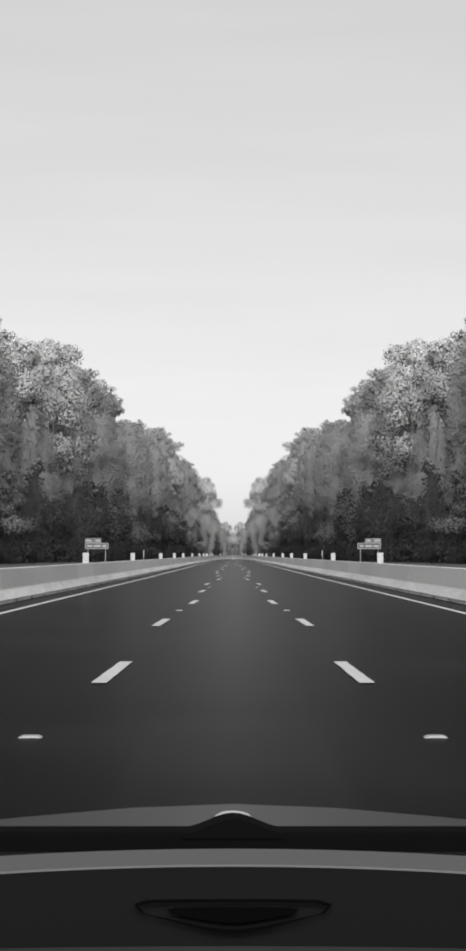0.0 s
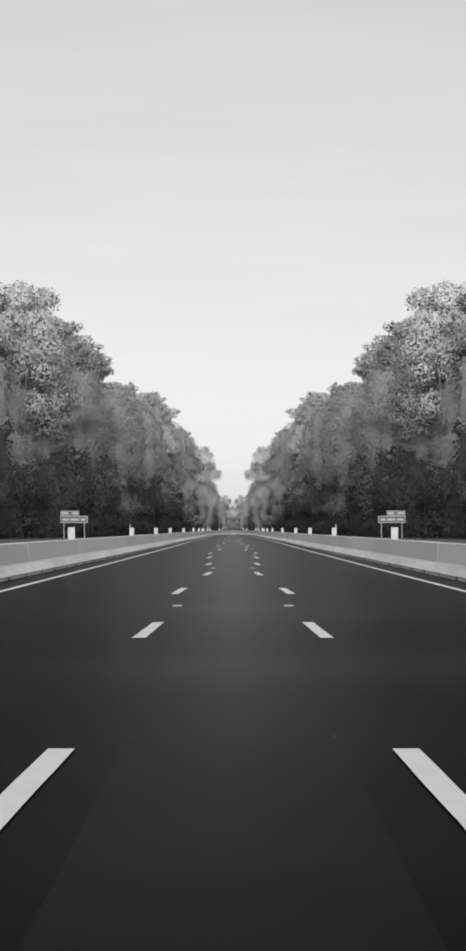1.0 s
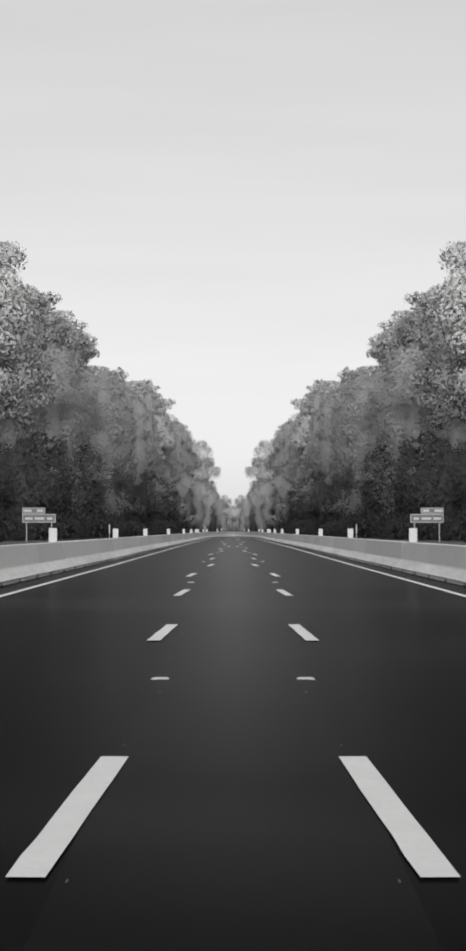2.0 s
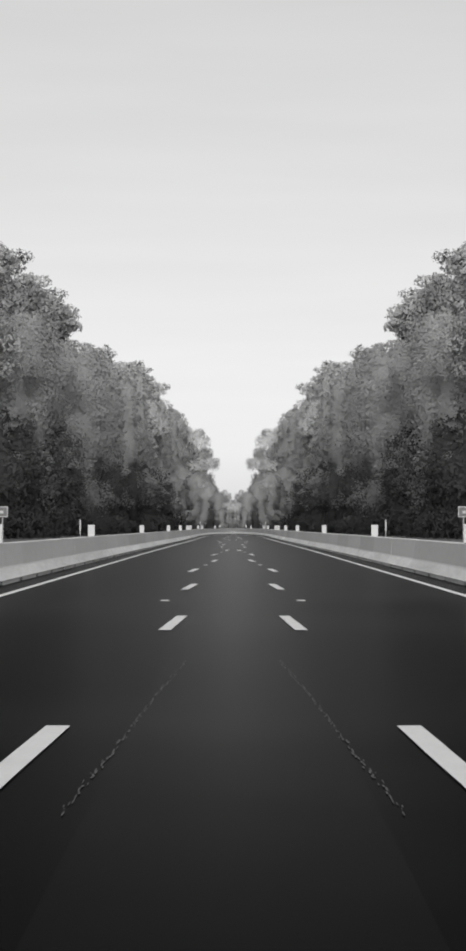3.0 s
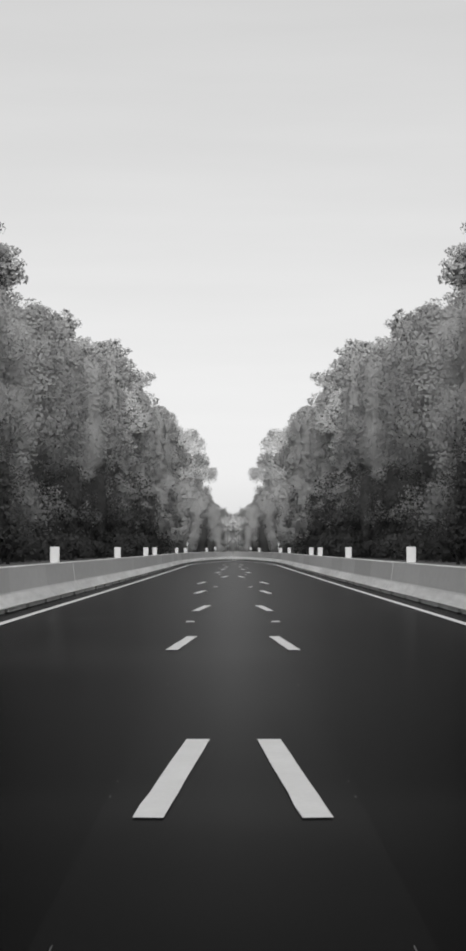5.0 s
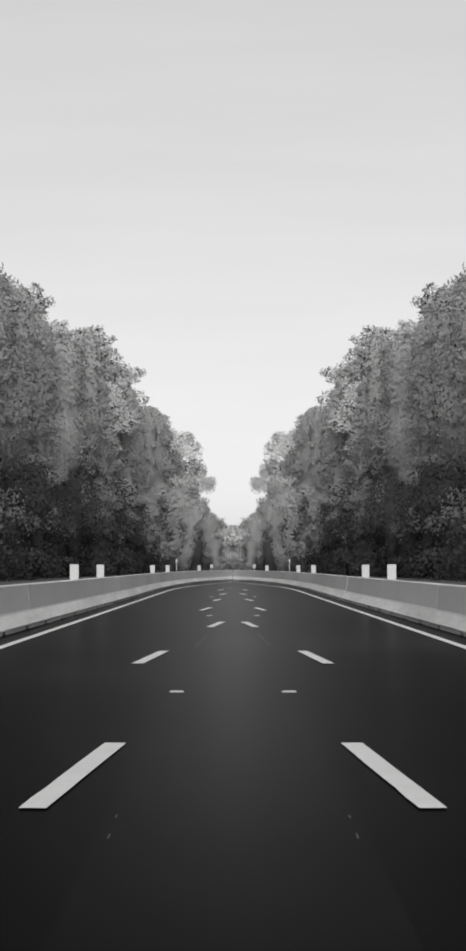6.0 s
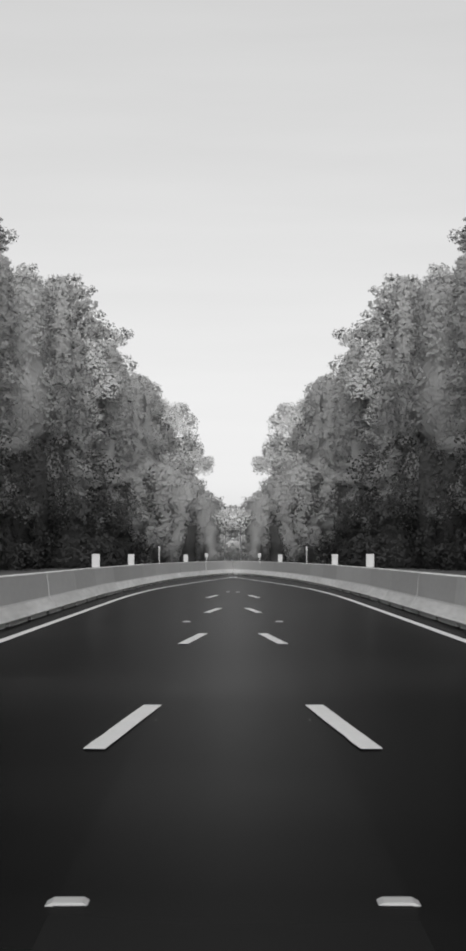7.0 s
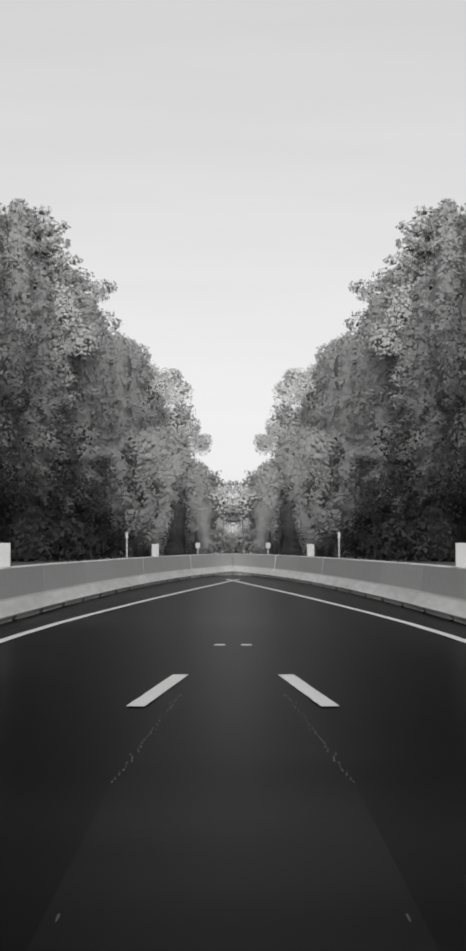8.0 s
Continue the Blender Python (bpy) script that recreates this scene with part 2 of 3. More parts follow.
def concrete_barrier():
    """One precast piece: the face that looks at the road is on +x; the base of that face is x = 0."""
    root = new("concrete_barrier")
    upper = [(-0.157, 0.305), (-0.175, 0.335), (-0.225, TOP - 0.02), (-0.24, TOP), (-0.36, TOP), (-0.375, TOP - 0.02), (-0.425, 0.335), (-0.443, 0.305)]
    toe = [(0.0, 0.075), (0.0, 0.10), (-0.015, 0.115), (-0.150, 0.295), (-0.155, 0.306), (-0.445, 0.306), (-0.450, 0.295), (-0.60, 0.10), (-0.60, 0.075)]
    for name, prof, mat in (("wall", upper, CONCRETE), ("toe", toe, LIT_CONCRETE)):
        part(name, prism(prof, 0.008, SEG - 0.008), mat, root)
    # the coping's highlight is painted, by the paler concrete
    part("coping", prism([(-0.222, TOP - 0.012), (-0.228, TOP + 0.004), (-0.25, TOP + 0.016), (-0.35, TOP + 0.016), (-0.372, TOP + 0.004), (-0.378, TOP - 0.012)], 0.004, SEG - 0.004), LIT_CONCRETE, root, "rounded pale top edge")
    for y0, y1 in ((0.004, 1.22), (1.72, 4.32), (4.82, SEG - 0.004)):
        part("foot", prism([(-0.030, -0.06), (-0.030, 0.076), (-0.57, 0.076), (-0.57, -0.06)], y0, y1), LIT_CONCRETE, root)
    return tagged(root, "grey precast concrete road barrier with drain slots along its foot", "barrier", "barriers along the road")


def barriers():
    first = None
    end, spots = APEX_WALL + 2.5, []
    while end > -36:
        y = end
        for _ in range(12):
            y = end - math.sqrt(SEG ** 2 - min(SEG ** 2 * 0.9, (half_wall(y) - half_wall(end)) ** 2))
        x0, x1 = half_wall(y), half_wall(end)
        m = Matrix.Translation((-x0, y, 0)) @ Matrix.Rotation(-math.atan2(x0 - x1, end - y), 4, "Z")
        spots.append(m)
        end = y
    rnd = random.Random(5)
    for m in spots:                      # each piece stands a little out of line with the next
        m = m @ pose(rnd.uniform(-0.004, 0.004), 0, 0, 0, rnd.uniform(-0.25, 0.25), rnd.uniform(-0.02, 0.02))
        if first is None:
            first = concrete_barrier()
            first.matrix_basis = m
        else:
            copy_thing(first, m)
        copy_thing(first, MIRROR @ m)


barriers()


def barrier_delineator():
    root = new("barrier_delineator")
    part("panel", box((0.23, 0.03, 0.39), (0, 0, 0.205), 0.008), WHITE, root, "white reflective panel")
    part("bracket", box((0.12, 0.10, 0.05), (0, 0.05, 0.030), 0.005), STEEL, root)
    return tagged(root, "white upright reflector panel fixed on the barrier top", "delineator", "delineators on the barrier")


def delineators():
    first = barrier_delineator()
    spots = [pose(-half_wall(y) - 0.30, y, TOP + 0.008) for y in (12, 37, 63, 89, 118, 141, 163.5, 191.5, 220, 240, 258, 266, 298, 311, 337)]
    for i, m in enumerate(spots):
        if i == 0:
            first.matrix_basis = m
        else:
            copy_thing(first, m)
        copy_thing(first, MIRROR @ m)


delineators()


# ---- signs and posts on the verge ----
def road_sign():
    root = new("road_sign")
    lower = part("lower_board", box((3.30, 0.04, 0.86), (0, 0, 2.27), 0.01), BOARD, root)
    upper = part("upper_board", box((2.25, 0.04, 0.60), (-0.52, 0, 3.02), 0.01), BOARD, root)
    for board, w, h, cx, cz in ((lower, 3.30, 0.86, 0, 2.27), (upper, 2.25, 0.60, -0.52, 3.02)):
        for dx, dz, sx, sz in ((0, h / 2 - 0.05, w - 0.06, 0.05), (0, -h / 2 + 0.05, w - 0.06, 0.05),
                               (w / 2 - 0.055, 0, 0.05, h - 0.15), (-w / 2 + 0.055, 0, 0.05, h - 0.15)):
            part("border", box((sx, 0.006, sz), (cx + dx, -0.024, cz + dz)), LETTER, board)
    for x, w in ((-1.0, 0.75), (0.05, 0.95), (1.05, 0.50)):
        part("legend_bar", box((w, 0.006, 0.22), (x, -0.024, 2.25)), LETTER, lower, "pale bar of unreadable lettering")
    for x, w in ((-1.12, 0.78), (0.10, 0.62)):
        part("legend_bar", box((w, 0.006, 0.24), (x, -0.024, 3.02)), LETTER, upper, "pale bar of unreadable lettering")
    for x in (-1.22, 1.22):
        part("post", box((0.10, 0.08, 2.75), (x, 0.065, 1.315)), STEEL, root)
    return tagged(root, "dark two-panel road sign with pale border on two steel posts", "road sign", "road signs")


both_sides(road_sign(), pose(-19.0, 237, 0))


def marker_post(tall, wide, head):
    root = new("marker_post")
    part("post", box((0.07, 0.05, tall + 0.05), (0, 0, tall / 2 - 0.03)), STEEL, root)
    part("reflector", box((wide, 0.02, head), (0, -0.036, tall - head / 2), 0.004), WHITE, root, "pale reflector plate")
    return tagged(root, "thin roadside marker post with a pale reflector plate", "marker post", "marker posts")


both_sides(marker_post(1.72, 0.13, 0.95), pose(-13.4, 255, 0))
both_sides(marker_post(1.78, 0.11, 0.30), pose(-4.9, 362, 0))
both_sides(marker_post(1.34, 0.28, 0.34), pose(-2.2, 390, 0))


# ---- woods ----
def crown_hull(lobes, top, seed, tiers, rings, turns):
    """The envelope of a crown's boughs, their tiers and twigs: radius by height and turn."""
    C, R = np.array([c for c, r in lobes]), np.array([r for c, r in lobes])
    low, high = (C[:, 2] - 0.9 * R[:, 2]).min(), min((C[:, 2] + 0.6 * R[:, 2]).max(), 0.96 * top)
    zs = np.linspace(max(0.2, low), high, rings)
    ts = np.arange(turns) * 2 * math.pi / turns
    rad = np.zeros((rings, turns))
    for i, z in enumerate(zs):
        k = 1 - ((z - C[:, 2]) / R[:, 2]) ** 2
        cut = R[:, 0] * np.sqrt(np.maximum(k, 0))
        for q, t in enumerate(ts):
            along = C[:, 0] * math.cos(t) + C[:, 1] * math.sin(t)
            side = -C[:, 0] * math.sin(t) + C[:, 1] * math.cos(t)
            reach = along + np.sqrt(np.maximum(cut ** 2 - side ** 2, 0))
            rad[i, q] = np.where((k > 0) & (np.abs(side) < cut), reach, 0.25).max()
    rad = np.maximum(rad, 0.25)
    flat = rad.copy()
    for _ in range(7):                   # boughs run into one another
        flat = (flat + np.roll(flat, 1, 1) + np.roll(flat, -1, 1)) / 3
        flat[1:-1] = (flat[:-2] + flat[1:-1] + flat[2:]) / 3
    rad = 0.10 * rad + 0.90 * flat
    g = np.random.default_rng(seed + 7)
    for i, z in enumerate(zs):
        for q, t in enumerate(ts):
            x, y = math.cos(t), math.sin(t)
            wave = (z + 1.1 * noise.noise((1.3 * x, 1.3 * y, seed + 0.2 * z))) / 1.9
            rad[i, q] *= 0.88 + 0.12 * noise.noise((2.2 * x + seed, 2.2 * y, z * 0.35)) - tiers * ((wave % 1.0) - 0.5)
    rad = np.maximum(0.2, rad + g.normal(scale=0.15, size=rad.shape))
    return zs, ts, (0.78 if rings > 25 else 0.60) * rad


def crown_mesh(name, lobes, leaves, size, mat, seed, core=True, flat=0.0):
    """An uneven body of fine twigs with leaf sprays standing out all over it; both take the crown's roundness in the light."""
    g = np.random.default_rng(seed)
    top = max(c[2] for c, r in lobes)
    v, f, nv, n, spread = [], [], [], 0, leaves
    P = np.zeros((0, 3))
    d = np.zeros((0, 3))
    wide = max(math.hypot(c[0], c[1]) for c, r in lobes) + 0.5

    def lift(p):                         # how far a spot faces up within its crown
        return 0.22 * (p[:, 2:3] - 0.6 * top) / (0.2 * top)

    if core:
        zs, ts, rad = crown_hull(lobes, top, seed, 0.16 if flat else 0.07, *((32, 30) if leaves > 2800 else (20, 18)))
        smooth = rad.copy()
        for _ in range(6):
            smooth = (smooth + np.roll(smooth, 1, 1) + np.roll(smooth, -1, 1)) / 3
            smooth[1:-1] = (smooth[:-2] + smooth[1:-1] + smooth[2:]) / 3
        a, b = rad.shape
        xy = np.stack([np.cos(ts), np.sin(ts)], axis=1)
        body = np.concatenate([xy[None] * rad[:, :, None], np.broadcast_to(zs[:, None, None], (a, b, 1))], axis=2)
        slope = -np.gradient(smooth, zs, axis=0)
        face = np.concatenate([np.broadcast_to(xy[None], (a, b, 2)), np.clip(slope, -0.8, 1.2)[:, :, None]], axis=2)
        face /= np.linalg.norm(face, axis=2)[:, :, None]
        v.append(body.reshape(-1, 3))
        nv.append(0.28 * face.reshape(-1, 3) + 0.95 * body.reshape(-1, 3) * (1 / wide, 1 / wide, 0) + lift(v[0]) * (0, 0, 1))
        n = a * b
        f += [(i * b + k, i * b + (k + 1) % b, (i + 1) * b + (k + 1) % b, (i + 1) * b + k) for i in range(a - 1) for k in range(b)]
        f.append(tuple((a - 1) * b + k for k in range(b)))
        spread = int(0.64 * leaves)
        m = leaves - spread              # sprays over the body
        w = rad * (0.06 + np.clip(0.55 - np.sin(ts), 0, 1))[None]   # thickest on the open side, towards the road
        w = (w / w.sum()).ravel()
        at = g.choice(a * b, size=m, p=w)
        d = face.reshape(-1, 3)[at]
        P = body.reshape(-1, 3)[at] + g.normal(scale=0.28, size=(m, 3)) + d * g.uniform(-0.05, 0.45, (m, 1))
    area = np.array([(r[0] * r[1] + r[0] * r[2] + r[1] * r[2]) * (0.25 if core and c[1] > 0.8 else 1) * (1.5 if c[2] > 0.8 * top else 1) for c, r in lobes])
    pick = g.choice(len(lobes), size=spread, p=area / area.sum())
    C = np.array([lobes[i][0] for i in pick])
    R = np.array([lobes[i][1] for i in pick])
    e = g.normal(size=(spread, 3))
    e /= np.linalg.norm(e, axis=1)[:, None]
    if core:                             # most leaves grow on the open side of a bough
        flip = (e[:, 1] > 0.1) & (g.uniform(size=spread) < 0.8)
        e[flip, 1] *= -1
    P = np.vstack([P, C + e * R * (g.uniform(0.50, 1.0, (spread, 1)) if mat is PALE else g.uniform(0.60, 1.04, (spread, 1)))])
    d = np.vstack([d, e])
    nrm = d + g.normal(scale=0.5, size=(leaves, 3))
    nrm[:, 2] += flat
    nrm /= np.linalg.norm(nrm, axis=1)[:, None]
    nrm[nrm[:, 1] > 0] *= -1             # leaves turn their faces to the open side
    a = np.cross(nrm, g.normal(size=(leaves, 3)))
    a /= np.linalg.norm(a, axis=1)[:, None]
    c = np.cross(nrm, a)
    s = size * g.uniform(0.55, 1.35, (leaves, 1))
    w = s * g.uniform(0.40, 0.80, (leaves, 1))
    v.append(np.stack([P - a * s + c * w, P - a * s * 0.4 - c * w * 1.3, P + a * s * 1.2], axis=1).reshape(-1, 3))
    k = n + 3 * np.arange(leaves)
    me = mesh(name, np.vstack(v).tolist(), f + [(i, i + 1, i + 2) for i in k.tolist()], mat, True)
    soft = 0.28 * d + 0.85 * P * (1 / wide, 1 / wide, 0) + lift(P) * (0, 0, 1) + 0.08 * g.normal(size=(leaves, 3))
    nv.append(np.repeat(soft, 3, axis=0))
    out = np.vstack(nv)
    out /= np.linalg.norm(out, axis=1)[:, None]
    me.normals_split_custom_set_from_vertices(out.tolist())
    return me


def trunk_mesh(tall, r, limbs, rnd):
    bm = bmesh.new()
    p = Vector((0, 0, -0.3))
    for i in range(4):
        q = Vector((rnd.uniform(-0.2, 0.2), rnd.uniform(-0.2, 0.2), tall * (i + 1) / 4))
        tube(p, q, r * (1 - 0.22 * i), r * (1 - 0.22 * (i + 1)), 7, bm)
        p = q
    for c in limbs:
        z = max(0.5, c[2] - 0.35 * math.hypot(c[0], c[1]) - 0.5)
        tube((0, 0, min(z, tall * 0.95)), c, r * 0.32, r * 0.08, 5, bm)
    bmesh.ops.recalc_face_normals(bm, faces=bm.faces)
    me = bpy.data.meshes.new("trunk")
    bm.to_mesh(me)
    bm.free()
    me.materials.append(BARK)
    return me


def tree(kind, seed, leaves, size):
    """A tree about 26 m tall (understorey: 12 m) at the origin."""
    rnd = random.Random(seed)
    lobes = []
    if kind == "broad":
        for i in range(30):
            h = rnd.uniform(0.10, 1.0)
            w = 5.2 * (1 - abs(h - 0.45) ** 1.7 * 1.9)
            a, q = rnd.uniform(0, 6.28), max(0.3, w) * rnd.uniform(0.35, 0.85)
            s = rnd.uniform(1.2, 2.4) * (1.15 - 0.45 * h)
            lobes.append(((q * math.cos(a), q * math.sin(a), 1.5 + 23.0 * h), (s * 1.2, s * 1.2, s * 1.1)))
    elif kind == "pine":
        for i in range(9):
            h = 0.62 + 0.42 * i / 9
            s = 1.35 - 0.105 * i
            lobes.append(((rnd.uniform(-0.3, 0.3), rnd.uniform(-0.3, 0.3), 1.5 + 23.0 * h), (s, s, s * 1.1)))
        for i in range(60):
            h = rnd.uniform(0.08, 1.0) ** 0.85
            w = 4.4 * (1.03 - h) ** 0.8
            a, q = rnd.uniform(0, 6.28), w * math.sqrt(rnd.uniform(0.02, 1.0))
            s = rnd.uniform(0.7, 1.4) * (1.15 - 0.6 * h)
            lobes.append(((q * math.cos(a), q * math.sin(a), 1.5 + 23.8 * h - 0.10 * q), (s * 1.25, s * 1.25, s * 0.75)))
    elif kind == "lacy":
        for i in range(12):
            h = 0.50 + 0.5 * i / 11
            s = 1.25 - 0.075 * i
            lobes.append(((rnd.uniform(-0.5, 0.5), rnd.uniform(-0.5, 0.5), 25.2 * h), (s, s, s)))
        for i in range(46):
            h = rnd.uniform(0.45, 0.99)
            w = 3.6 * (1.12 - h) ** 0.6
            a, q = rnd.uniform(0, 6.28), w * rnd.uniform(0.35, 1.0)
            s = rnd.uniform(0.55, 1.05)
            lobes.append(((q * math.cos(a), q * math.sin(a), 25.4 * h + 0.12 * q), (s * 1.3, s * 1.3, s * 0.7)))
    elif kind == "pale":
        for i in range(26):
            h = rnd.uniform(0.52, 1.0)
            w = 4.6 * math.sqrt(max(0.02, 1 - ((h - 0.76) / 0.27) ** 2))
            a, q = rnd.uniform(0, 6.28), w * rnd.uniform(0.4, 0.85)
            s = rnd.uniform(1.0, 1.9)
            lobes.append(((q * math.cos(a), q * math.sin(a), 24.6 * h), (s * 1.1, s * 1.1, s)))
    else:
        for i in range(16):
            h = rnd.uniform(0.05, 1.0)
            w = 3.8 * (1.1 - 0.75 * h)
            a, q = rnd.uniform(0, 6.28), w * rnd.uniform(0.3, 0.9)
            s = rnd.uniform(1.2, 2.2) * (1.1 - 0.35 * h)
            lobes.append(((q * math.cos(a), q * math.sin(a), 0.4 + 10.5 * h), (s * 1.15, s * 1.15, s)))
    mat = {"broad": LEAF, "pine": PINE, "lacy": TUFT, "pale": PALE, "low": SHADED_SHRUB, "midlow": PINE, "palelow": PALE}[kind]
    tall = {"low": 9.5, "midlow": 9.5, "palelow": 9.5, "pale": 22}.get(kind, 24)
    root = new("tree")
    t = new("trunk", trunk_mesh(tall, 0.16 if "low" in kind else 0.34, [c for c, r in lobes][:14], rnd))
    t.parent = root
    k = new("crown", crown_mesh("crown", lobes, leaves, size, mat, seed + 50, kind not in ("pale", "palelow", "lacy"), 0.3 if kind == "pine" else 0.0))
    k.parent = root
    label = {"broad": "tall dark leafy tree in the roadside wood", "pine": "tall pine with feathery boughs in the roadside wood",
             "lacy": "tall slender pine with thin feathery top", "pale": "tall pale-leaved autumn tree standing over the wood", "low": "dense low tree at the edge of the roadside wood", "midlow": "bushy grey-leaved low tree at the wood edge", "palelow": "pale low tree behind the end of the barrier"}[kind]
    return tagged(root, label, "tree", "trees of the roadside wood")


def joined(name, pieces, mats):
    """One mesh out of many (mesh, pose) pieces."""
    vs, loops, starts, idx, normals, smooth, nv, nl = [], [], [], [], [], [], 0, 0
    for me, m in pieces:
        co = np.empty(len(me.vertices) * 3)
        me.vertices.foreach_get("co", co)
        r = np.array(m)
        vs.append(co.reshape(-1, 3) @ r[:3, :3].T + r[:3, 3])
        lo = np.empty(len(me.loops), dtype=np.int32)
        me.loops.foreach_get("vertex_index", lo)
        st = np.empty(len(me.polygons), dtype=np.int32)
        me.polygons.foreach_get("loop_start", st)
        order = np.arange(len(lo))
        if m.determinant() < 0:
            total = np.diff(np.append(st, len(lo)))
            within = order - np.repeat(st, total)
            order = np.repeat(st + total - 1, total) - within
        lo = lo[order]
        loops.append(lo + nv), starts.append(st + nl)
        idx.append(np.full(len(st), mats.index(me.materials[0]), dtype=np.int32))
        no = np.empty(len(me.loops) * 3, dtype=np.float32)
        me.corner_normals.foreach_get("vector", no)
        no = no.reshape(-1, 3) @ np.linalg.inv(r[:3, :3])
        no = no[order]
        normals.append(no / np.maximum(1e-6, np.linalg.norm(no, axis=1))[:, None])
        smooth.append(np.full(len(st), me.materials[0] is not BARK))
        nv += len(me.vertices)
        nl += len(me.loops)
    out = bpy.data.meshes.new(name)
    v, lo, st, ix = (np.concatenate(q) for q in (vs, loops, starts, idx))
    out.vertices.add(len(v)), out.loops.add(len(lo)), out.polygons.add(len(st))
    out.vertices.foreach_set("co", v.ravel())
    out.loops.foreach_set("vertex_index", lo)
    out.polygons.foreach_set("loop_start", st)
    for q in mats:
        out.materials.append(q)
    out.polygons.foreach_set("material_index", ix)
    out.polygons.foreach_set("use_smooth", np.concatenate(smooth))
    out.update(calc_edges=True)
    out.normals_split_custom_set(np.concatenate(normals).tolist())
    return out


def woods():
    rnd = random.Random(7)
    near = {"broad": [tree("broad", s, 9500, 0.155) for s in (1, 2, 3, 4, 8)], "pine": [tree("pine", s, 9500, 0.15) for s in (11, 12, 13, 16)],
            "lacy": [tree("lacy", s, 4000, 0.16) for s in (41, 42, 43, 44)],
            "pale": [tree("pale", s, 9000, 0.15) for s in (21, 22)], "low": [tree("low", s, 2700, 0.165) for s in (31, 32, 33)],
            "midlow": [tree("midlow", s, 3800, 0.18) for s in (38, 39)]}
    far = {"broad": [tree("broad", s, 1600, 0.30) for s in (5, 6)], "pine": [tree("pine", s, 1800, 0.29) for s in (14, 15)],
           "lacy": [tree("lacy", s, 1700, 0.24) for s in (45, 46)],
           "pale": [tree("pale", s, 2600, 0.24) for s in (23, 24)], "low": [tree("low", s, 900, 0.3) for s in (34, 35)],
           "midlow": [tree("midlow", s, 2400, 0.25) for s in (40, 41)],
           "palelow": [tree("palelow", s, 2000, 0.2) for s in (36, 37)]}
    used, pieces = set(), []

    def plant(kind, x, y, tall):
        apart = 172 < y < 420
        ob = rnd.choice((near if 200 < y < 570 and kind in near else far)[kind])
        k = tall / (12.0 if "low" in kind else 26.0)
        wide = k * rnd.uniform(0.9, 1.15) if "low" not in kind else k * rnd.uniform(1.0, 1.25)
        m = Matrix.Translation((x, y, -0.06)) @ Matrix.Rotation(rnd.uniform(-0.6, 0.6), 4, "Z") @ Matrix.Diagonal((rnd.choice((-wide, wide)), wide, k, 1))
        if not apart:
            for part_ob in ob.children:
                pieces.extend(((part_ob.data, m), (part_ob.data, MIRROR @ m)))
            return
        plain = Matrix.Diagonal((1 / ob.scale[0], 1 / ob.scale[1], 1 / ob.scale[2], 1))
        if ob in used:
            copy_thing(ob, m @ plain)
            copy_thing(ob, MIRROR @ m @ plain)
        else:
            used.add(ob)
            copy_thing(ob, MIRROR @ m)
            ob.matrix_basis = m

    def falloff(y):
        return float(np.interp(y, (380, 410, 450, 500, 560, 640, 800), (1, 1.0, 1.03, 0.97, 0.87, 0.72, 0.58)))

    y, rnd = 174.0, random.Random(70)
    while y < 900:
        # paler kinds take over with distance: haze put in by choice of foliage
        kind = rnd.choices(("broad", "pine", "pale"), (6, 4, 0) if y < 385 else (3, 7, 0) if y < 430 else (2, 6, 0.8))[0] if y < 600 else rnd.choice(("pine", "pale", "pine", "broad"))
        plant(kind, -half_wood(y) - 3.5 + rnd.uniform(-1.0, 1.0), y, rnd.uniform(25, 29) * falloff(y) * float(np.interp(y, (222, 238, 276, 292), (1, 0.80, 0.80, 1))))
        y += rnd.uniform(5.5, 8.0) * (1 if y < 520 else 1.5 if y < 600 else 2.2)
    y, rnd = 176.0, random.Random(71)
    while y < 900:
        # dark kind near for painted shade, paler kinds farther on for haze
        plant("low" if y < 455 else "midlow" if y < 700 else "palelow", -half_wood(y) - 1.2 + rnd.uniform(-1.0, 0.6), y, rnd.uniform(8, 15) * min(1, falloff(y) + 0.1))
        y += rnd.uniform(4.5, 7.5) * (1 if y < 520 else 1.5 if y < 600 else 2.2)
    y, rnd = 180.0, random.Random(72)
    while y < 860:
        kind = rnd.choices(("broad", "lacy"), (1.2, 6))[0]
        plant(kind, -half_wood(y) - 8.0 + rnd.uniform(-1.5, 1.5), y, rnd.uniform(30.5, 35) * (0.88 if kind == "broad" else 1) * falloff(y) * float(np.interp(y, (285, 300, 375, 395), (1, 1.09, 1.09, 1))))
        y += rnd.uniform(4.5, 7.5) * (1 if y < 520 else 1.5 if y < 600 else 2.2)
    y, rnd = -60.0, random.Random(74)
    while y < 172:
        plant(rnd.choice(("broad", "pine")), -half_wood(y) - 3 + rnd.uniform(-1.5, 1.5), y, rnd.uniform(24, 30))
        y += rnd.uniform(9, 14)
    rnd = random.Random(73)
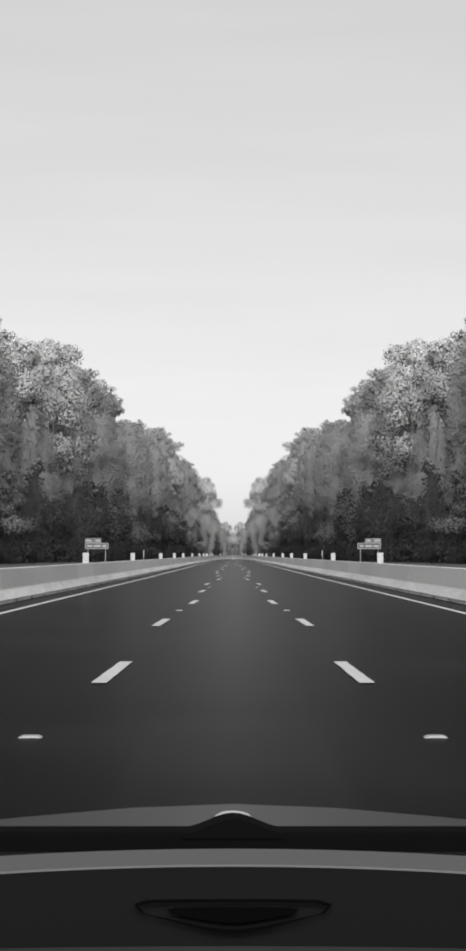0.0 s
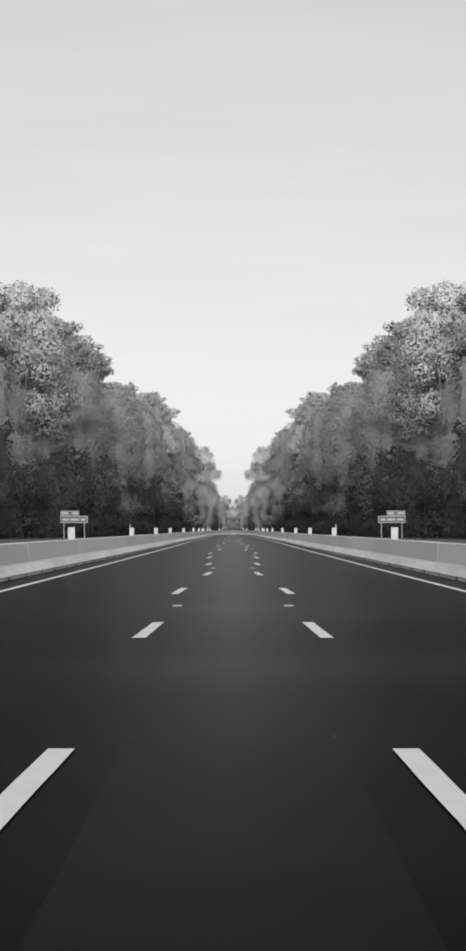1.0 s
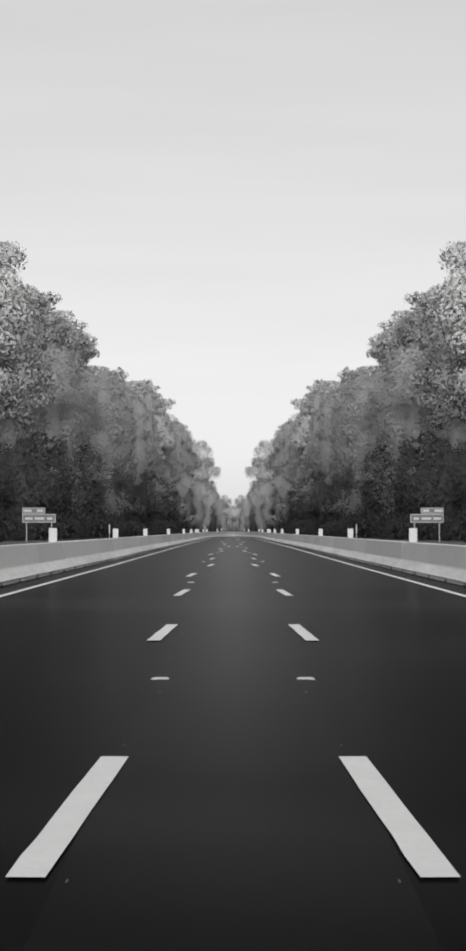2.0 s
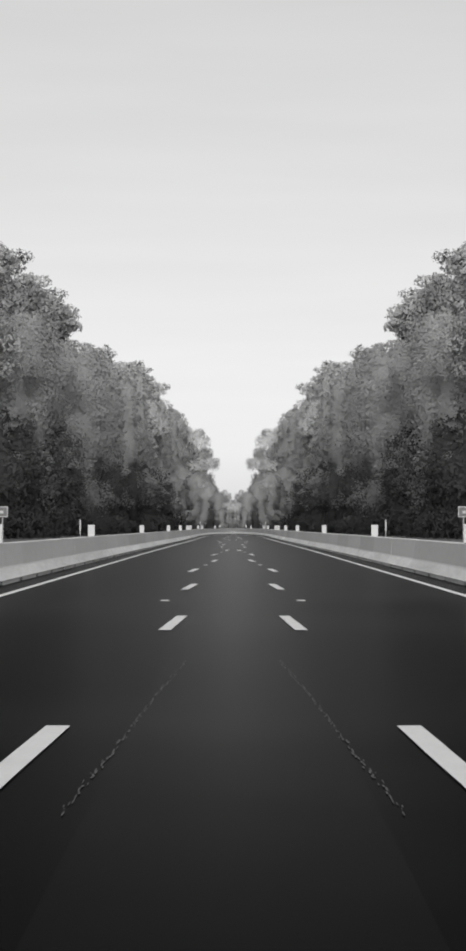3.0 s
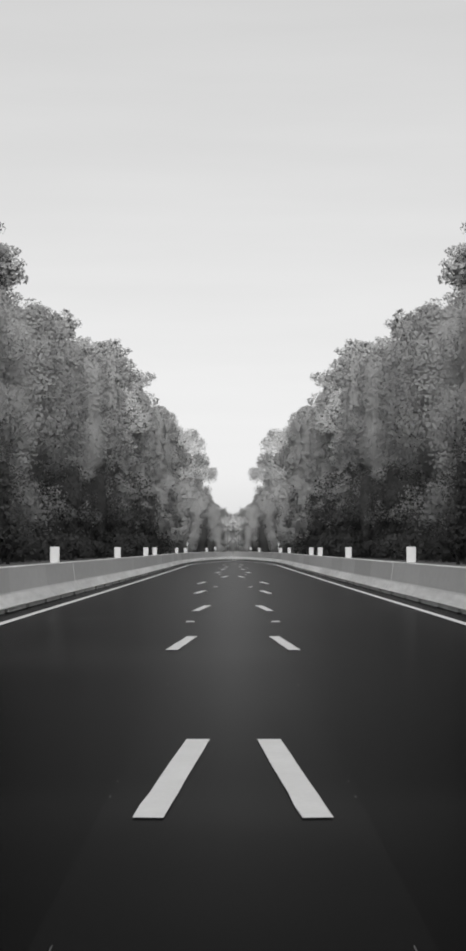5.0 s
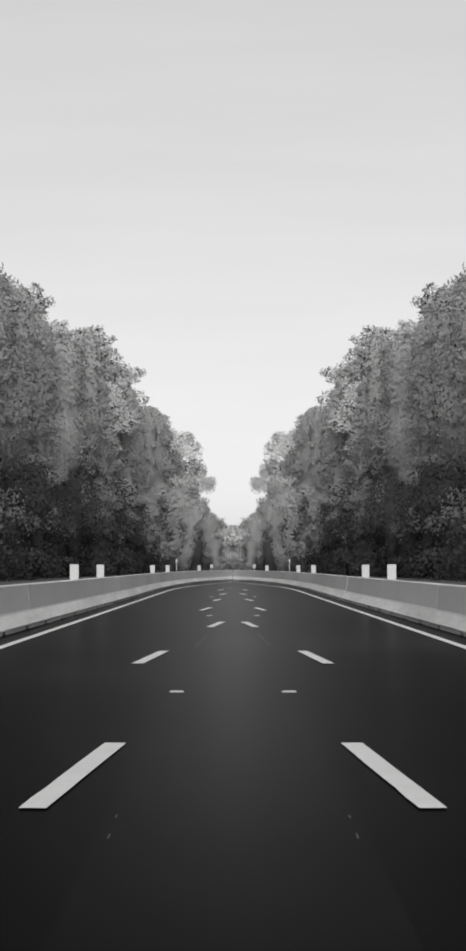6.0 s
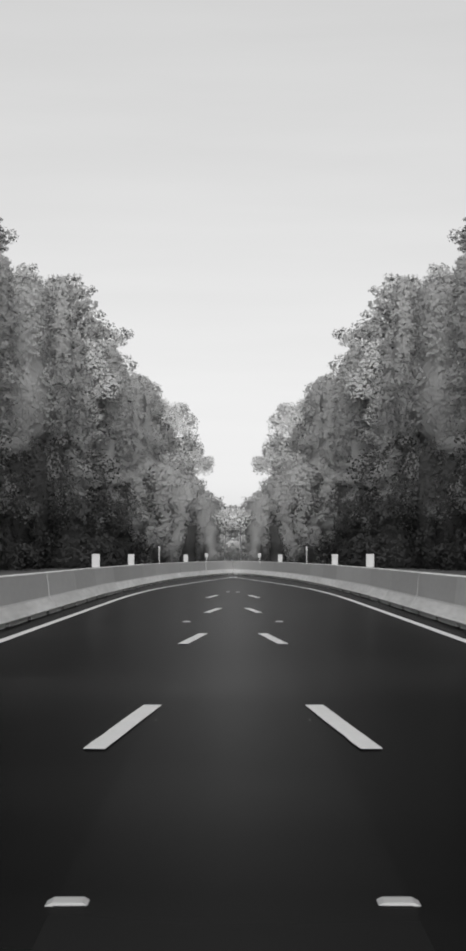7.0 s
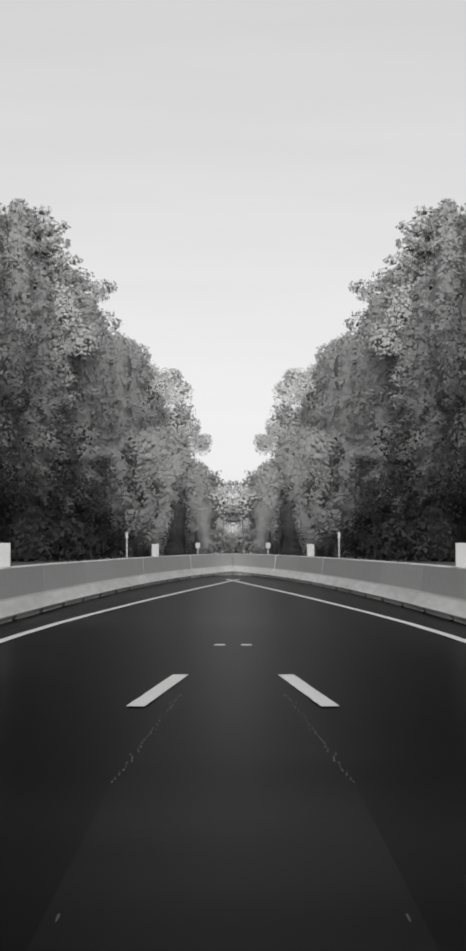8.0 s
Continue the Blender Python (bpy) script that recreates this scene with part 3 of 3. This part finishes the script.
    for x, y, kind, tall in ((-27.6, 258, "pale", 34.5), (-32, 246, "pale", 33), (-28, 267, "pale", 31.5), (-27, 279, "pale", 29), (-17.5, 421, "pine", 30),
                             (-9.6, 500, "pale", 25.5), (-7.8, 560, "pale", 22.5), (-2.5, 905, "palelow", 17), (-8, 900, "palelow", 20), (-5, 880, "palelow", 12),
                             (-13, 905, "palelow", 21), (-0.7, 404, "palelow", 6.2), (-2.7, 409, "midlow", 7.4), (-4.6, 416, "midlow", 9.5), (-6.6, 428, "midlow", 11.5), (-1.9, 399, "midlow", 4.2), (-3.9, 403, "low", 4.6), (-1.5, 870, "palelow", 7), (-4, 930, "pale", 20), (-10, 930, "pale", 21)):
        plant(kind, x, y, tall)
    for group in (near, far):
        for obs in group.values():
            for ob in obs:
                if ob not in used:
                    for o in (*ob.children, ob):
                        bpy.data.objects.remove(o)
    wood = new("distant_wood", joined("distant_wood", pieces, [LEAF, SHADED_SHRUB, PINE, TUFT, PALE, BARK]))
    tagged(wood, "hazy distant woodland closing in along both verges", "woodland", kind="stuff")


woods()


# ---- the car whose bonnet and dashboard lie before the lens at the start ----
def car():
    root = new("car")
    rows = [(2.35, 0.66), (2.28, 0.80), (2.02, 0.885), (1.7, 0.928), (1.45, 0.954), (1.30, 0.969)]
    bm = bmesh.new()
    grid = []
    for y, z in rows:
        grid.append([bm.verts.new((x, y - 0.25 * (x / 0.8) ** 2 * (1 if y > 1.9 else 0.3), z - 0.075 * abs(x / 0.4) ** 1.6 * 0.35)) for x in np.linspace(-0.72, 0.72, 13)])
    for a, c in zip(grid, grid[1:]):
        for i in range(12):
            bm.faces.new((a[i], a[i + 1], c[i + 1], c[i]))
    bonnet = part("bonnet", bm, BODY, root, "grey painted bonnet", True)
    for side in (-1, 1):
        bm = box((0.13, 2.5, 0.50), (side * 0.79, 1.15, 0.58), 0.04)
        part("wing", bm, BODY, root)
        for y in (1.75,):
            wheel = part("wheel", tube((side * 0.74, y, 0.31), (side * 0.92, y, 0.31), 0.31, 0.31, 24), RUBBER, root)
            part("rim", tube((side * 0.90, y, 0.31), (side * 0.93, y, 0.31), 0.20, 0.18, 18), STEEL, wheel)
    part("bumper", box((1.55, 0.18, 0.40), (0, 2.28, 0.45), 0.06), BODY, root)
    part("floor_pan", box((1.45, 2.2, 0.10), (0, 1.2, 0.25), 0.02), BLACK, root)
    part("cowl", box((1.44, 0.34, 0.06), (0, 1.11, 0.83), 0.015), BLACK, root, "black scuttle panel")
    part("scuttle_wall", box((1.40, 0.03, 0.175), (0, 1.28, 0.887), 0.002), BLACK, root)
    bm = bmesh.new()
    prof = [(x, 0.0105 * (0.5 + 0.5 * math.cos(math.pi * x / 0.038))) for x in np.linspace(-0.0375, 0.0375, 15)] + [(0.0375, -0.004), (-0.0375, -0.004)]
    prism(prof, 1.262, 1.292, bm)
    ob = part("wiper_pivot", bm, BLACK, root)
    ob.location = (0, 0, 0.9742)
    # chrome dome added to make the bright highlight above the hump
    bm = bmesh.new()
    bmesh.ops.create_uvsphere(bm, u_segments=20, v_segments=10, radius=1, matrix=Matrix.Translation((0, 1.335, 0.9745)) @ Matrix.Diagonal((0.015, 0.014, 0.005, 1)))
    part("washer_jet", bm, LENS, root, "", True)
    # dashboard: a shallow crowned top; a pale strip paints skylight on its ridge
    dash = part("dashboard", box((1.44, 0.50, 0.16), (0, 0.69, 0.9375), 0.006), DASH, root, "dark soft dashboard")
    def arc(y0, y1, z, name, mat, bow=0.9):
        bm = bmesh.new()
        xs = np.linspace(-0.5, 0.5, 41)
        a = [bm.verts.new((x, y0 - bow * 0.16 * x * x, z)) for x in xs]
        c = [bm.verts.new((x, y1 - bow * 0.16 * x * x, z)) for x in xs]
        a2 = [bm.verts.new((x, y0 - bow * 0.16 * x * x, z - 0.0012)) for x in xs]
        c2 = [bm.verts.new((x, y1 - bow * 0.16 * x * x, z - 0.0012)) for x in xs]
        for p, q in ((a, c), (a2, a), (c, c2)):
            for i in range(40):
                bm.faces.new((p[i], p[i + 1], q[i + 1], q[i]))
        return part(name, bm, mat, dash)
    arc(0.890, 0.937, 1.0188, "trim_strip", STRIP, 9)
    # paler sheet for the light on the near part of the dashboard
    arc(0.55, 0.706, 1.0188, "near_strip", NEAR, 3)
    def ring(outer, inner, z, name, mat):
        bm = bmesh.new()
        a = [bm.verts.new((x, y, z)) for x, y in outer]
        c = [bm.verts.new((x, y, z)) for x, y in inner]
        for i in range(len(a)):
            j = (i + 1) % len(a)
            bm.faces.new((a[i], a[j], c[j], c[i]))
        return part(name, bm, mat, dash)
    outer = [(-0.0455, 0.7820), (-0.040, 0.7900), (-0.020, 0.7915), (0.020, 0.7915), (0.040, 0.7900), (0.0455, 0.7820),
             (0.041, 0.76500), (0.013, 0.7370), (0.004, 0.7315), (-0.004, 0.7315), (-0.013, 0.7370), (-0.041, 0.76500)]
    outer = [(x, 0.762 + (y - 0.7615) * 1.2) for x, y in outer]
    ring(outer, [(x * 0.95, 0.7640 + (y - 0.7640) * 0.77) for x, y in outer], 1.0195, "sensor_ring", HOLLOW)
    # flat black sheet painting the dark inside of the vent
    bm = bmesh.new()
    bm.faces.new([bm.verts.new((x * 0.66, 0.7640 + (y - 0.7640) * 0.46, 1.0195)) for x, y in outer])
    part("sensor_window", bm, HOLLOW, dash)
    return tagged(root, "dark grey car front with bonnet and dashboard on the road", "car")


car()
